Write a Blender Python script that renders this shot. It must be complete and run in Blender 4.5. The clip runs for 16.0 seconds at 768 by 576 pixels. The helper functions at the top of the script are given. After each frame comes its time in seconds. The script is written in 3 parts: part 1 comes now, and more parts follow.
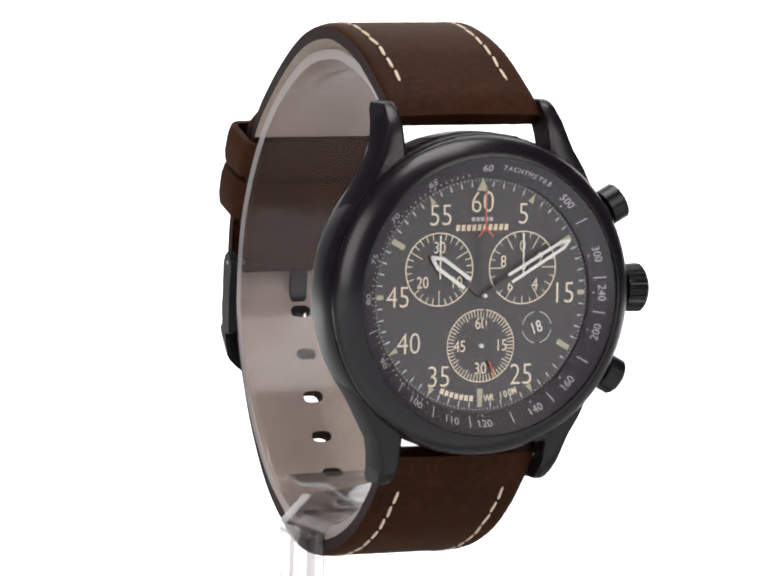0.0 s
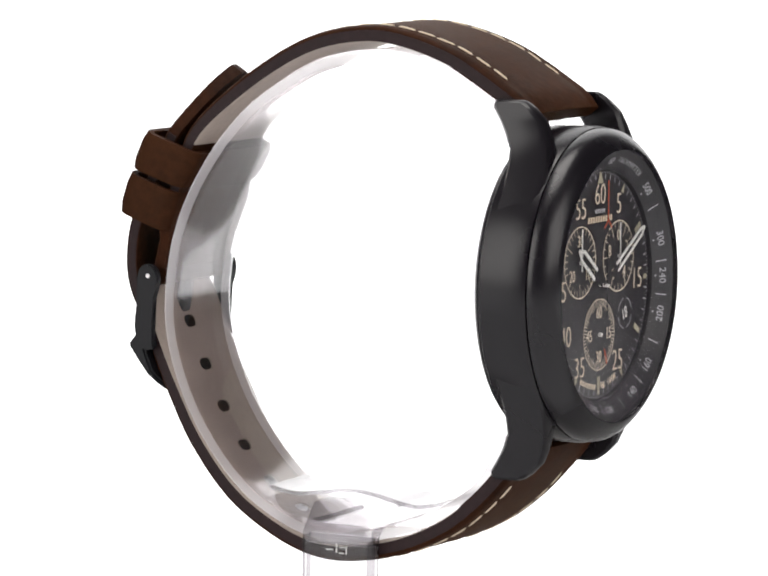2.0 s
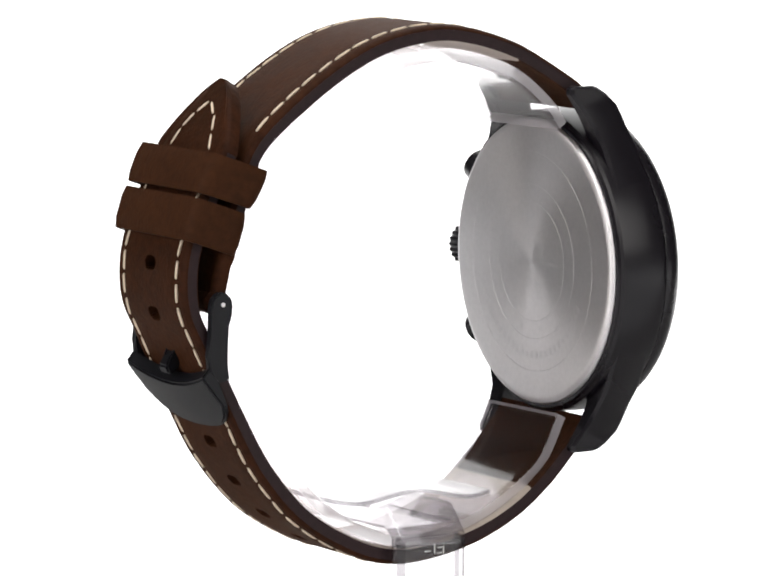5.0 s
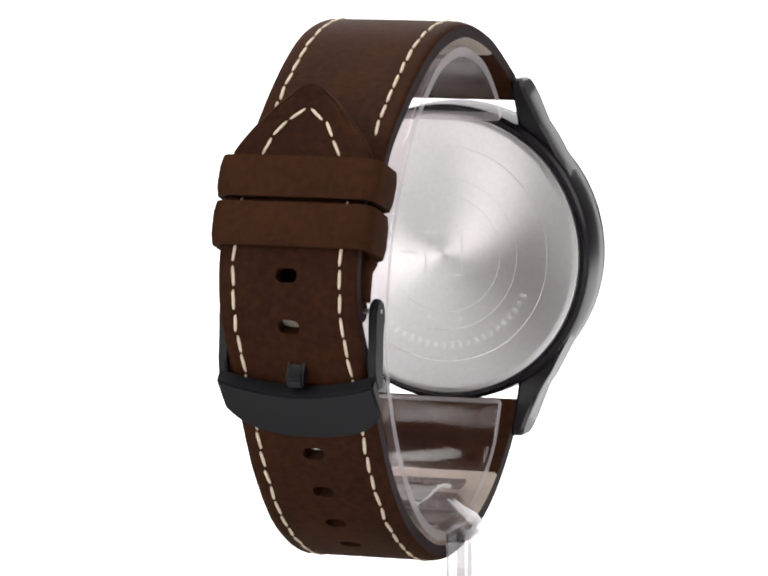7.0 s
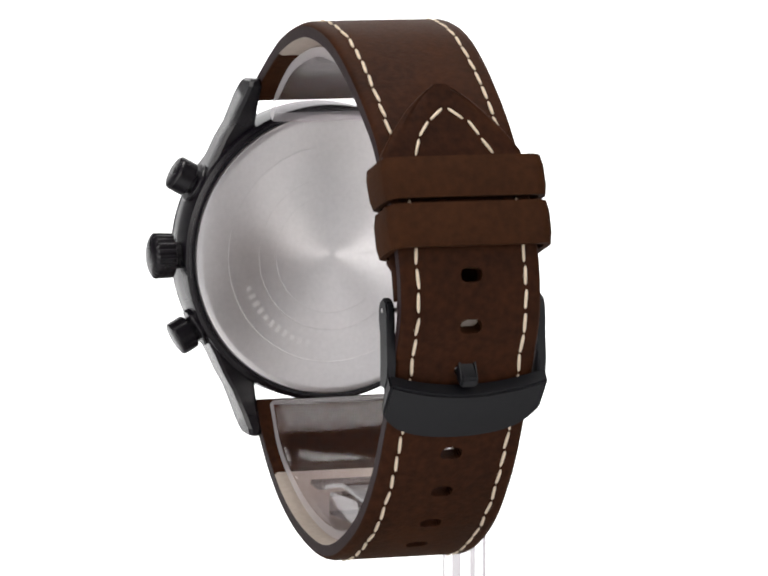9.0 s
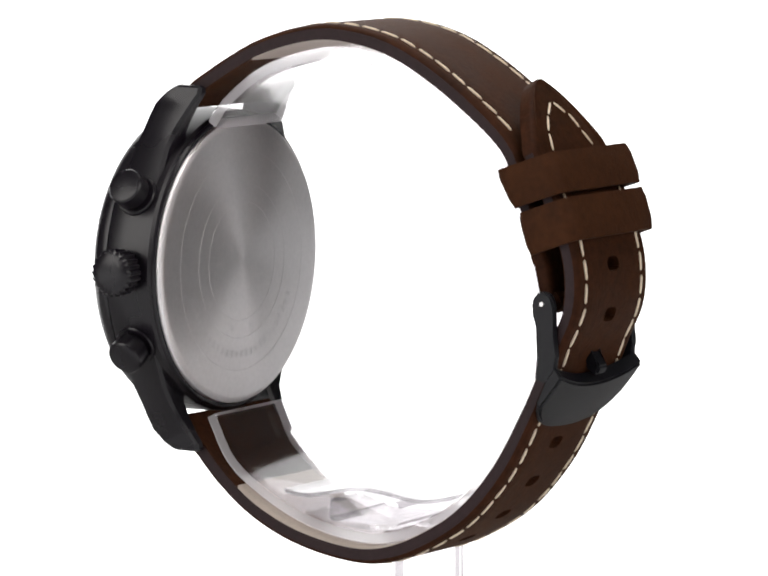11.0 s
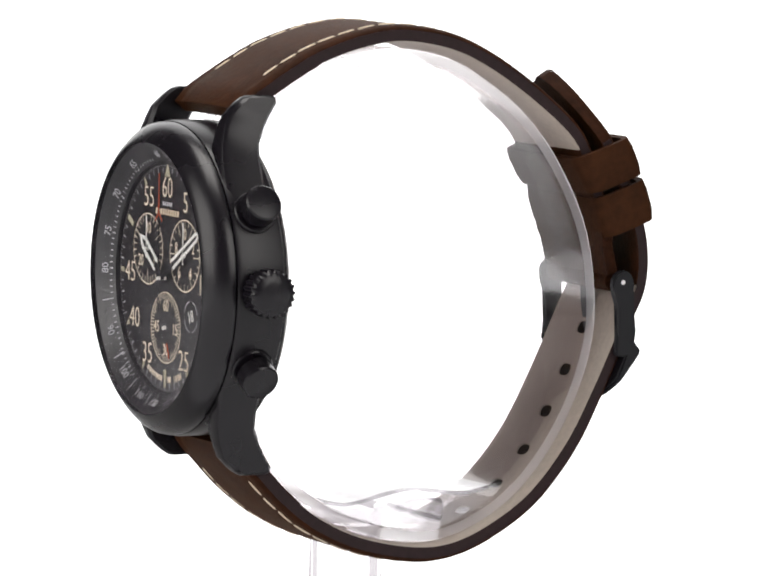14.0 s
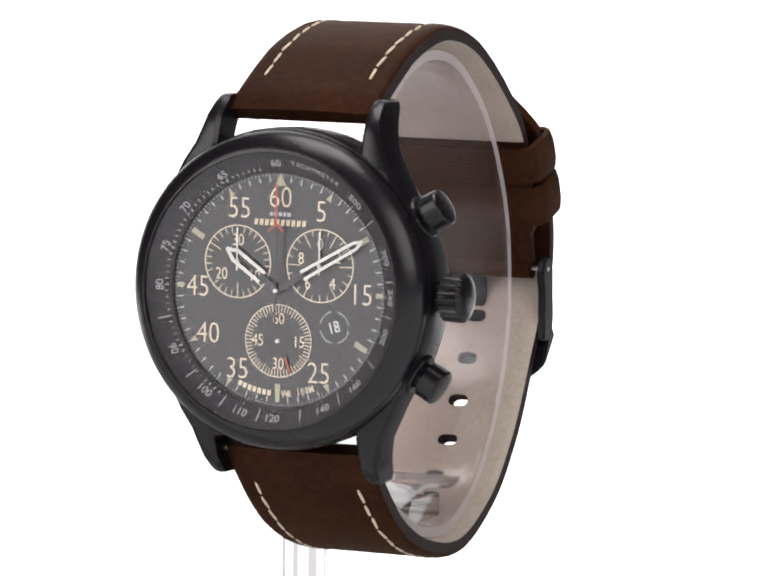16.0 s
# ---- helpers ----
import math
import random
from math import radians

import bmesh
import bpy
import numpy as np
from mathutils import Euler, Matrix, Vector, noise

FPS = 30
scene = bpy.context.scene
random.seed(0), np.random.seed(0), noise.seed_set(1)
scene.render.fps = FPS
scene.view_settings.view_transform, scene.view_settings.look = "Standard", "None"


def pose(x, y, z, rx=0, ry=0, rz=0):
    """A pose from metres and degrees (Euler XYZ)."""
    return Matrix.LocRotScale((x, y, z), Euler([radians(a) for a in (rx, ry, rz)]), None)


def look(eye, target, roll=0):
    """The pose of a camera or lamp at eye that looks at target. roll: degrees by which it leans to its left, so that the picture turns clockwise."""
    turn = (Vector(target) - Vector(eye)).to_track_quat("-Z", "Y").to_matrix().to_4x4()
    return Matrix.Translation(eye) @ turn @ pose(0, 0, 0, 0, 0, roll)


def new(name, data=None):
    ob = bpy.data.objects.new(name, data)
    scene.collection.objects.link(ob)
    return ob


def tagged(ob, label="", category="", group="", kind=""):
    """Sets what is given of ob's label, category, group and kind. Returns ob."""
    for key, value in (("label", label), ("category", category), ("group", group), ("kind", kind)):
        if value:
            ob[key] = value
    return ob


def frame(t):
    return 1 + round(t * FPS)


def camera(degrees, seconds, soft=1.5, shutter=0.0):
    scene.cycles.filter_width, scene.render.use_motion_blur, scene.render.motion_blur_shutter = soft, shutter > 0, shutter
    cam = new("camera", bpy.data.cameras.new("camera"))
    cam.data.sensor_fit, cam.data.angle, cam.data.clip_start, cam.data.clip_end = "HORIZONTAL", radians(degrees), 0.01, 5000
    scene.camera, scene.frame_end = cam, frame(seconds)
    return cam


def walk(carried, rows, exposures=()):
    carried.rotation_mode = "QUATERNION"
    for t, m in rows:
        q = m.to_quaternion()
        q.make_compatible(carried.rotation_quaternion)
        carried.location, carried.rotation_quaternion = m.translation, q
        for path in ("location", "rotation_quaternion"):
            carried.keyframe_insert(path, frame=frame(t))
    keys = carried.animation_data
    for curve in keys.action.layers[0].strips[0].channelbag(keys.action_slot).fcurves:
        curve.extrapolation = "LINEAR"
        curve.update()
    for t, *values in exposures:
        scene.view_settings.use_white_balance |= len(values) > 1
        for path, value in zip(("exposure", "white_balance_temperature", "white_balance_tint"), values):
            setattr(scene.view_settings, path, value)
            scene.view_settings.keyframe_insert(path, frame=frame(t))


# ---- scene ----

# camera: still, a long lens looking slightly down on the watch
cam = camera(9.0, 16.0, soft=2.1)
TILT = radians(6.07)
EYE = (0.0, -0.695 * math.cos(TILT), 0.695 * math.sin(TILT))
walk(cam, [(0, look(EYE, (0, 0, 0), 0.45)), (16, look(EYE, (0, 0, 0), 0.45))])

# light: dim studio room, glowing white sweep and added panels, soft boxes above
FLOOR = -0.075
world = bpy.data.worlds.new("studio")
world.use_nodes = True
world.node_tree.nodes["Background"].inputs[0].default_value = (1.0, 0.98, 0.97, 1)
world.node_tree.nodes["Background"].inputs[1].default_value = 0.25
scene.world = world


def softbox(name, eye, size, watts, target=(0, 0, 0), colour=(1, 0.97, 0.94)):
    data = bpy.data.lights.new(name, "AREA")
    data.shape, data.size, data.energy, data.color = "SQUARE", size, watts, colour
    ob = new(name, data)
    ob.matrix_world = look(eye, target)
    return ob


softbox("softbox_left", (-0.92, -0.60, 0.45), 0.80, 8.8)
softbox("softbox_right", (0.80, -0.80, 0.55), 0.75, 6.6)
softbox("softbox_top", (0.0, 0.0, 0.95), 0.6, 8.0)


# ---- materials ----
def material(name, colour, rough=0.5, metal=0.0, vary=0.15, grain=300.0, bump=0.0, bump_scale=None, spec=0.5, coat=0.0,
             blotch=40.0, rough_vary=0.1, tint=None, sheen=None):
    """Principled surface with variation at two scales (per metre) and fine relief."""
    m = bpy.data.materials.new(name)
    m.use_nodes = True
    nt = m.node_tree
    b = nt.nodes["Principled BSDF"]
    b.inputs["Metallic"].default_value = metal
    b.inputs["Specular IOR Level"].default_value = spec
    b.inputs["Coat Weight"].default_value = coat
    if sheen:  # napped surface: share and colour of its fuzz
        b.inputs["Sheen Weight"].default_value = sheen[0]
        b.inputs["Sheen Roughness"].default_value = 0.45
        b.inputs["Sheen Tint"].default_value = (*sheen[1], 1)
    co = nt.nodes.new("ShaderNodeTexCoord")
    big = nt.nodes.new("ShaderNodeTexNoise")
    big.inputs["Scale"].default_value, big.inputs["Detail"].default_value = blotch, 4
    fine = nt.nodes.new("ShaderNodeTexNoise")
    fine.inputs["Scale"].default_value, fine.inputs["Detail"].default_value = grain, 6
    nt.links.new(co.outputs["Object"], big.inputs["Vector"])
    nt.links.new(co.outputs["Object"], fine.inputs["Vector"])
    add = nt.nodes.new("ShaderNodeMath")
    add.operation = "ADD"
    nt.links.new(big.outputs["Fac"], add.inputs[0])
    nt.links.new(fine.outputs["Fac"], add.inputs[1])
    ramp = nt.nodes.new("ShaderNodeMapRange")
    ramp.inputs["From Min"].default_value, ramp.inputs["From Max"].default_value = 0.6, 1.4
    nt.links.new(add.outputs[0], ramp.inputs["Value"])
    mix = nt.nodes.new("ShaderNodeMix")
    mix.data_type = "RGBA"
    hi = tint or colour
    mix.inputs["A"].default_value = (*[c * (1 - vary) for c in colour], 1)
    mix.inputs["B"].default_value = (*[min(1, c * (1 + vary)) for c in hi], 1)
    nt.links.new(ramp.outputs[0], mix.inputs["Factor"])
    nt.links.new(mix.outputs["Result"], b.inputs["Base Color"])
    rr = nt.nodes.new("ShaderNodeMapRange")
    rr.inputs["To Min"].default_value = max(0.02, rough - rough_vary)
    rr.inputs["To Max"].default_value = min(1, rough + rough_vary)
    nt.links.new(big.outputs["Fac"], rr.inputs["Value"])
    nt.links.new(rr.outputs[0], b.inputs["Roughness"])
    if bump:
        bn = nt.nodes.new("ShaderNodeTexNoise")
        bn.inputs["Scale"].default_value, bn.inputs["Detail"].default_value = bump_scale or grain, 5
        nt.links.new(co.outputs["Object"], bn.inputs["Vector"])
        bp = nt.nodes.new("ShaderNodeBump")
        bp.inputs["Strength"].default_value, bp.inputs["Distance"].default_value = bump, 0.0002
        nt.links.new(bn.outputs["Fac"], bp.inputs["Height"])
        nt.links.new(bp.outputs[0], b.inputs["Normal"])
    return m


def clear_sheet(name, ior, rough=0.0, colour=(1, 1, 1), coat=(1, 1, 1), power=5.0):
    """Clear sheet: lets light through, with the gloss of its index."""
    m = bpy.data.materials.new(name)
    m.use_nodes = True
    t = m.node_tree
    t.nodes.remove(t.nodes["Principled BSDF"])
    tr, gl, lw, mx = (t.nodes.new("ShaderNode" + k) for k in ("BsdfTransparent", "BsdfGlossy", "LayerWeight", "MixShader"))
    tr.inputs["Color"].default_value = (*colour, 1)
    gl.inputs["Roughness"].default_value = rough
    gl.inputs["Color"].default_value = (*coat, 1)
    lw.inputs["Blend"].default_value = 0.5
    f0 = ((ior - 1) / (ior + 1)) ** 2
    up, fit = t.nodes.new("ShaderNodeMath"), t.nodes.new("ShaderNodeMath")
    up.operation, fit.operation = "POWER", "MULTIPLY_ADD"
    up.inputs[1].default_value = power
    fit.inputs[1].default_value, fit.inputs[2].default_value = 1 - f0, f0
    t.links.new(lw.outputs["Facing"], up.inputs[0])
    t.links.new(up.outputs[0], fit.inputs[0])
    t.links.new(fit.outputs[0], mx.inputs[0])
    t.links.new(tr.outputs[0], mx.inputs[1])
    t.links.new(gl.outputs[0], mx.inputs[2])
    t.links.new(mx.outputs[0], t.nodes["Material Output"].inputs[0])
    return m


def frosted(name, share):
    """Sawn acrylic edge: milky, partly clear."""
    m = bpy.data.materials.new(name)
    m.use_nodes = True
    t = m.node_tree
    t.nodes.remove(t.nodes["Principled BSDF"])
    tr, df, tl, m1, m2 = (t.nodes.new("ShaderNode" + k) for k in ("BsdfTransparent", "BsdfDiffuse", "BsdfTranslucent", "MixShader", "MixShader"))
    df.inputs["Color"].default_value = tl.inputs["Color"].default_value = (0.97, 0.94, 0.97, 1)
    m1.inputs[0].default_value, m2.inputs[0].default_value = 0.6, share
    t.links.new(df.outputs[0], m1.inputs[1])
    t.links.new(tl.outputs[0], m1.inputs[2])
    t.links.new(tr.outputs[0], m2.inputs[1])
    t.links.new(m1.outputs[0], m2.inputs[2])
    t.links.new(m2.outputs[0], t.nodes["Material Output"].inputs[0])
    return m


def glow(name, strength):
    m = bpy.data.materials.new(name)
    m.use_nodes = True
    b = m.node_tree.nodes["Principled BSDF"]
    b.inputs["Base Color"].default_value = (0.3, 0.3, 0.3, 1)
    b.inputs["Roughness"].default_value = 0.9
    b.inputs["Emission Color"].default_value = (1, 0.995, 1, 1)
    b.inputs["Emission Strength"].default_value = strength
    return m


# emission stands in for the light on the white backdrop
SWEEP = glow("self-glowing white sweep", 1.7)
# glowing surfaces out of view, added to brighten dial and case-back reflections
GLOW_PANEL = glow("glowing white panel", 0.8)
SIDE_GLOW = (glow("brighter glowing left panel", 2.0), glow("brighter glowing right panel", 1.8))
# grey to keep the unseen strip's reflection in the steel back dark
DIM_STRIP = material("dim grey strip", (0.35, 0.35, 0.35), 0.9, vary=0.03, grain=200, blotch=8, spec=0.1)
WALL = material("studio wall paint", (0.14, 0.14, 0.14), 0.9, blotch=3, grain=40, bump=0.1)
LEATHER = material("dark brown oiled leather", (0.0205, 0.0068, 0.0030), 0.62, vary=0.38, grain=900, blotch=95, tint=(0.029, 0.0094, 0.0036), bump=0.35, bump_scale=2200, spec=0.06, sheen=(0.08, (0.45, 0.19, 0.05)))
KEEPER = material("brown leather keeper", (0.034, 0.0122, 0.0046), 0.66, vary=0.3, grain=900, blotch=110, bump=0.35, bump_scale=2200, spec=0.06)
EDGE = material("dark painted leather edge", (0.0185, 0.0088, 0.0098), 0.6, vary=0.25, grain=1200, bump=0.2, spec=0.2)
LINING = material("beige leather lining", (0.42, 0.36, 0.305), 0.6, vary=0.14, grain=1300, blotch=120, bump=0.2, bump_scale=2500, spec=0.5)
THREAD = material("cream thread", (0.66, 0.55, 0.42), 0.8, vary=0.2, grain=4000, bump=0.5, bump_scale=6000, spec=0.2)
BLACK = material("black plated steel", (0.0062, 0.005, 0.0072), 0.28, vary=0.15, grain=2500, blotch=60, bump=0.04, bump_scale=5000, spec=0.3)
BEZEL = material("polished black plated steel", (0.0062, 0.005, 0.0072), 0.27, vary=0.12, grain=2500, blotch=50, bump=0.03, bump_scale=5000, spec=0.35)
BUCKLE = material("matt black steel", (0.004, 0.004, 0.006), 0.45, vary=0.15, grain=2500, bump=0.08, bump_scale=4000, spec=0.25)
SCALE = material("black scale ring", (0.013, 0.0115, 0.015), 0.38, vary=0.2, grain=3000, spec=0.65, rough_vary=0.04)
DIAL = material("satin black dial", (0.0150, 0.0130, 0.0170), 0.3, vary=0.2, grain=3000, spec=1.0, rough_vary=0.04)
CREAM = material("cream printed ink", (0.80, 0.69, 0.55), 0.6, vary=0.08, grain=3000, spec=0.3)
PALE = material("pale grey printed ink", (0.50, 0.49, 0.52), 0.6, vary=0.08, grain=3000, spec=0.3)
WHITE = material("white lacquer", (0.80, 0.79, 0.76), 0.45, vary=0.05, grain=3000)
LUME = material("luminous paint", (0.46, 0.42, 0.31), 0.6, vary=0.1, grain=3000)
RED = material("orange red lacquer", (0.55, 0.10, 0.05), 0.5, vary=0.1, grain=3000)
ORANGE = material("tan printed ink", (0.74, 0.60, 0.44), 0.6, vary=0.1, grain=3000)
ACRYLIC = clear_sheet("clear acrylic", 1.34, 0.1, (0.975, 0.955, 0.97), power=3.6)
LEG = clear_sheet("solid acrylic", 1.49, 0.04, (0.86, 0.85, 0.86))
SAWN = frosted("frosted acrylic edge", 0.4)
# darker copies of the leg's acrylic; their tint stands in for refracted darkness
SHOULDER_SHADE = clear_sheet("acrylic with shoulder shade", 1.49, 0.08, (0.80, 0.785, 0.80))
CORNER_SHADE = clear_sheet("acrylic with corner shade", 1.49, 0.08, (0.46, 0.445, 0.46))
# grey tint imitates dark reflections in the clear, bent saddle
SADDLE_SHADE = clear_sheet("acrylic with saddle shade", 1.49, 0.1, (0.64, 0.63, 0.64))
CRYSTAL = clear_sheet("coated mineral crystal", 1.24, 0.2, coat=(1.0, 0.93, 1.0), power=6.5)

# brushed steel of the case back: circular brushing about its axis
STEEL = material("brushed steel", (0.67, 0.65, 0.66), 0.45, metal=1.0, vary=0.06, grain=1500, blotch=120, rough_vary=0.04)
nt = STEEL.node_tree
tg = nt.nodes.new("ShaderNodeTangent")
tg.direction_type, tg.axis = "RADIAL", "Y"
nt.nodes["Principled BSDF"].inputs["Anisotropic"].default_value = 0.8
nt.links.new(tg.outputs[0], nt.nodes["Principled BSDF"].inputs["Tangent"])


# ---- mesh helpers: all in millimetres, s points out of the dial (world -y), z up ----
def part(name, bm, mat, parent, label="", smooth=True, angle=35.0):
    bmesh.ops.recalc_face_normals(bm, faces=bm.faces)
    if smooth:
        for f in bm.faces:
            f.smooth = True
        for e in bm.edges:
            if len(e.link_faces) == 2 and e.calc_face_angle(0) > radians(angle):
                e.smooth = False
    bmesh.ops.scale(bm, vec=(0.001, 0.001, 0.001), verts=bm.verts)
    me = bpy.data.meshes.new(name)
    bm.to_mesh(me)
    bm.free()
    me.materials.append(mat)
    ob = new(name, me)
    ob.parent = parent
    if label:
        tagged(ob, label)
    return ob


def spline(pts, step=0.5):
    """Catmull-Rom through pts, resampled at even arc length: points, tangents, lengths."""
    p = [np.array(q, float) for q in pts]
    p = [2 * p[0] - p[1]] + p + [2 * p[-1] - p[-2]]
    fine = []
    for i in range(1, len(p) - 2):
        for t in np.linspace(0, 1, 24, endpoint=False):
            a, b, c, d = p[i - 1:i + 3]
            fine.append(0.5 * (2 * b + (c - a) * t + (2 * a - 5 * b + 4 * c - d) * t ** 2 + (3 * b - a - 3 * c + d) * t ** 3))
    fine.append(p[-2])
    fine = np.array(fine)
    cum = np.concatenate([[0], np.cumsum(np.linalg.norm(np.diff(fine, axis=0), axis=1))])
    return fine, cum


class Path:
    def __init__(self, pts, side):
        self.fine, self.cum = spline(pts)
        self.length, self.side = self.cum[-1], side

    def at(self, u):
        p = np.array([np.interp(u, self.cum, self.fine[:, k]) for k in (0, 1)])
        a = np.array([np.interp(u - 0.4, self.cum, self.fine[:, k]) for k in (0, 1)])
        b = np.array([np.interp(u + 0.4, self.cum, self.fine[:, k]) for k in (0, 1)])
        t = (b - a) / np.linalg.norm(b - a)
        n = np.array([t[1], -t[0]]) * self.side
        return p, t, n

    def near(self, s, z):
        return self.cum[np.argmin(np.hypot(self.fine[:, 0] - s, self.fine[:, 1] - z))]


def skew(path, u):
    """Sideways drift of the long strap towards its tail."""
    return max(0.0, (u - 75) / 45) * 0.9 if path.side < 0 else 0.0


def sv(x, s, z):
    return (x, -s, z)


COLS = [-10, -9.85, -9.5, -8.8, -8, -7.2, -5, -1.55, -1.42, -1.15, -0.75, 0.75, 1.15, 1.42, 1.55, 5, 7.2, 8, 8.8, 9.5, 9.85, 10]


def band(path, u0, u1, low, high, half, holes=(), cols=COLS, step=1.0):
    """A strip swept along path from u0 to u1 between the offsets low(u, f) and high(u, f), f = x / half width, with real holes."""
    us = set(np.round(np.linspace(u0, u1, max(2, int((u1 - u0) / step))), 3))
    for h in holes:
        us = {u for u in us if abs(u - h) > 1.25} | {h + d for d in (-0.95, -0.87, -0.68, -0.38, 0.38, 0.68, 0.87, 0.95)}
    us = sorted(us)
    bm = bmesh.new()
    top, bot = [], []
    for u in us:
        p, t, n = path.at(u)
        w = half(u)
        rt, rb = [], []
        for c in cols:
            a, b = p + n * high(u, c / 10), p + n * low(u, c / 10)
            rt.append(bm.verts.new(sv(c * w / 10 + skew(path, u), *a)))
            rb.append(bm.verts.new(sv(c * w / 10 + skew(path, u), *b)))
        top.append(rt), bot.append(rb)
    ni, nj = len(us) - 1, len(cols) - 1
    keep = np.ones((ni, nj), bool)
    for i in range(ni):
        um = (us[i] + us[i + 1]) / 2
        for h in holes:
            if abs(um - h) < 0.95:
                lim = 1.55 if abs(um - h) < 0.38 else 1.42 if abs(um - h) < 0.68 else 1.15 if abs(um - h) < 0.87 else 0.75
                for j in range(nj):
                    if abs((cols[j] + cols[j + 1]) / 2) < lim:
                        keep[i, j] = False
    for i in range(ni):
        for j in range(nj):
            if not keep[i, j]:
                continue
            bm.faces.new((top[i][j], top[i][j + 1], top[i + 1][j + 1], top[i + 1][j]))
            bm.faces.new((bot[i][j], bot[i + 1][j], bot[i + 1][j + 1], bot[i][j + 1]))
            for di, dj, a, b in ((-1, 0, (i, j), (i, j + 1)), (1, 0, (i + 1, j + 1), (i + 1, j)), (0, -1, (i + 1, j), (i, j)), (0, 1, (i, j + 1), (i + 1, j + 1))):
                k, l = i + di, j + dj
                if not (0 <= k < ni and 0 <= l < nj) or not keep[k, l]:
                    bm.faces.new((top[a[0]][a[1]], bot[a[0]][a[1]], bot[b[0]][b[1]], top[b[0]][b[1]]))
    return bm


def lathe(profile, cz, n=96, cx=0.0, closed=True):
    """Revolve (radius, s) about the axis x = cx, z = cz."""
    bm = bmesh.new()
    rings = []
    for r, s in profile:
        if r < 1e-6:
            rings.append([bm.verts.new(sv(cx, s, cz))])
        else:
            rings.append([bm.verts.new(sv(cx + r * math.sin(2 * math.pi * k / n), s, cz + r * math.cos(2 * math.pi * k / n))) for k in range(n)])
    pairs = list(zip(rings, rings[1:])) + ([(rings[-1], rings[0])] if closed and len(rings[0]) > 1 and len(rings[-1]) > 1 else [])
    for a, b in pairs:
        for k in range(n):
            l = (k + 1) % n
            if len(a) == 1 and len(b) == 1:
                continue
            if len(a) == 1:
                bm.faces.new((a[0], b[k], b[l]))
            elif len(b) == 1:
                bm.faces.new((a[k], b[0], a[l]))
            else:
                bm.faces.new((a[k], b[k], b[l], a[l]))
    return bm


def slab(poly, x0, x1, bevel=0.2):
    """A polygon in (s, z) with thickness from x0 to x1."""
    bm = bmesh.new()
    a = [bm.verts.new(sv(x0, *p)) for p in poly]
    b = [bm.verts.new(sv(x1, *p)) for p in poly]
    n = len(poly)
    bm.faces.new(a)
    bm.faces.new(b[::-1])
    for k in range(n):
        bm.faces.new((a[k], b[k], b[(k + 1) % n], a[(k + 1) % n]))
    if bevel:
        bmesh.ops.bevel(bm, geom=bm.edges[:], offset=bevel, segments=2, affect="EDGES", clamp_overlap=True)
    return bm


def rod(a, b, r, n=16):
    bm = bmesh.new()
    a, b = Vector(a), Vector(b)
    m = Matrix.Translation((a + b) / 2) @ (b - a).to_track_quat("Z", "Y").to_matrix().to_4x4()
    bmesh.ops.create_cone(bm, cap_ends=True, segments=n, radius1=r, radius2=r, depth=(b - a).length, matrix=m)
    return bm


def join(*bms):
    out = bmesh.new()
    for b in bms:
        me = bpy.data.meshes.new("tmp")
        b.to_mesh(me)
        b.free()
        out.from_mesh(me)
        bpy.data.meshes.remove(me)
    return out


def from_side(px, py):
    """Side elevation read at a fixed scale: (s, z)."""
    a, b = px - 784, py - 588
    s, z = 0.06883 * a + 0.00108 * b + 0.414, 0.00141 * a - 0.06911 * b + 1.1
    return (s * 1.014 if s < 0 else s), (z * 1.008 if z < 0 else z)


# ---- studio: sweep, walls, ceiling ----
def sheet(name, profile, half, mat, thick=0.004):
    """A sheet of (y, z) profile, in metres, extruded across x."""
    bm = bmesh.new()
    pts = [Vector((0, y, z)) for y, z in profile]
    rows = []
    for i, p in enumerate(pts):
        d = (pts[min(i + 1, len(pts) - 1)] - pts[max(i - 1, 0)]).normalized()
        n = Vector((0, -d.z, d.y)) * -thick
        rows.append([bm.verts.new((x, q.y, q.z)) for q in (p, p + n) for x in (-half, half)])
    for a, b in zip(rows, rows[1:]):
        bm.faces.new((a[0], a[1], b[1], b[0]))
        bm.faces.new((a[3], a[2], b[2], b[3]))
        bm.faces.new((a[0], b[0], b[2], a[2]))
        bm.faces.new((a[1], a[3], b[3], b[1]))
    bm.faces.new((rows[0][0], rows[0][2], rows[0][3], rows[0][1]))
    bm.faces.new(rows[-1][i] for i in (0, 1, 3, 2))
    bmesh.ops.recalc_face_normals(bm, faces=bm.faces)
    me = bpy.data.meshes.new(name)
    for f in bm.faces:
        f.smooth = True
    bm.to_mesh(me)
    bm.free()
    me.materials.append(mat)
    return new(name, me)


curve = [(0.18, FLOOR), (0.40, FLOOR)] + [(0.40 + 0.25 * math.sin(a), FLOOR + 0.25 - 0.25 * math.cos(a)) for a in np.linspace(0.12, math.pi / 2, 12)] + [(0.65, 0.9)]
tagged(sheet("backdrop", curve, 0.38, SWEEP), "evenly glowing seamless white studio backdrop behind the watch", "backdrop", kind="structure")


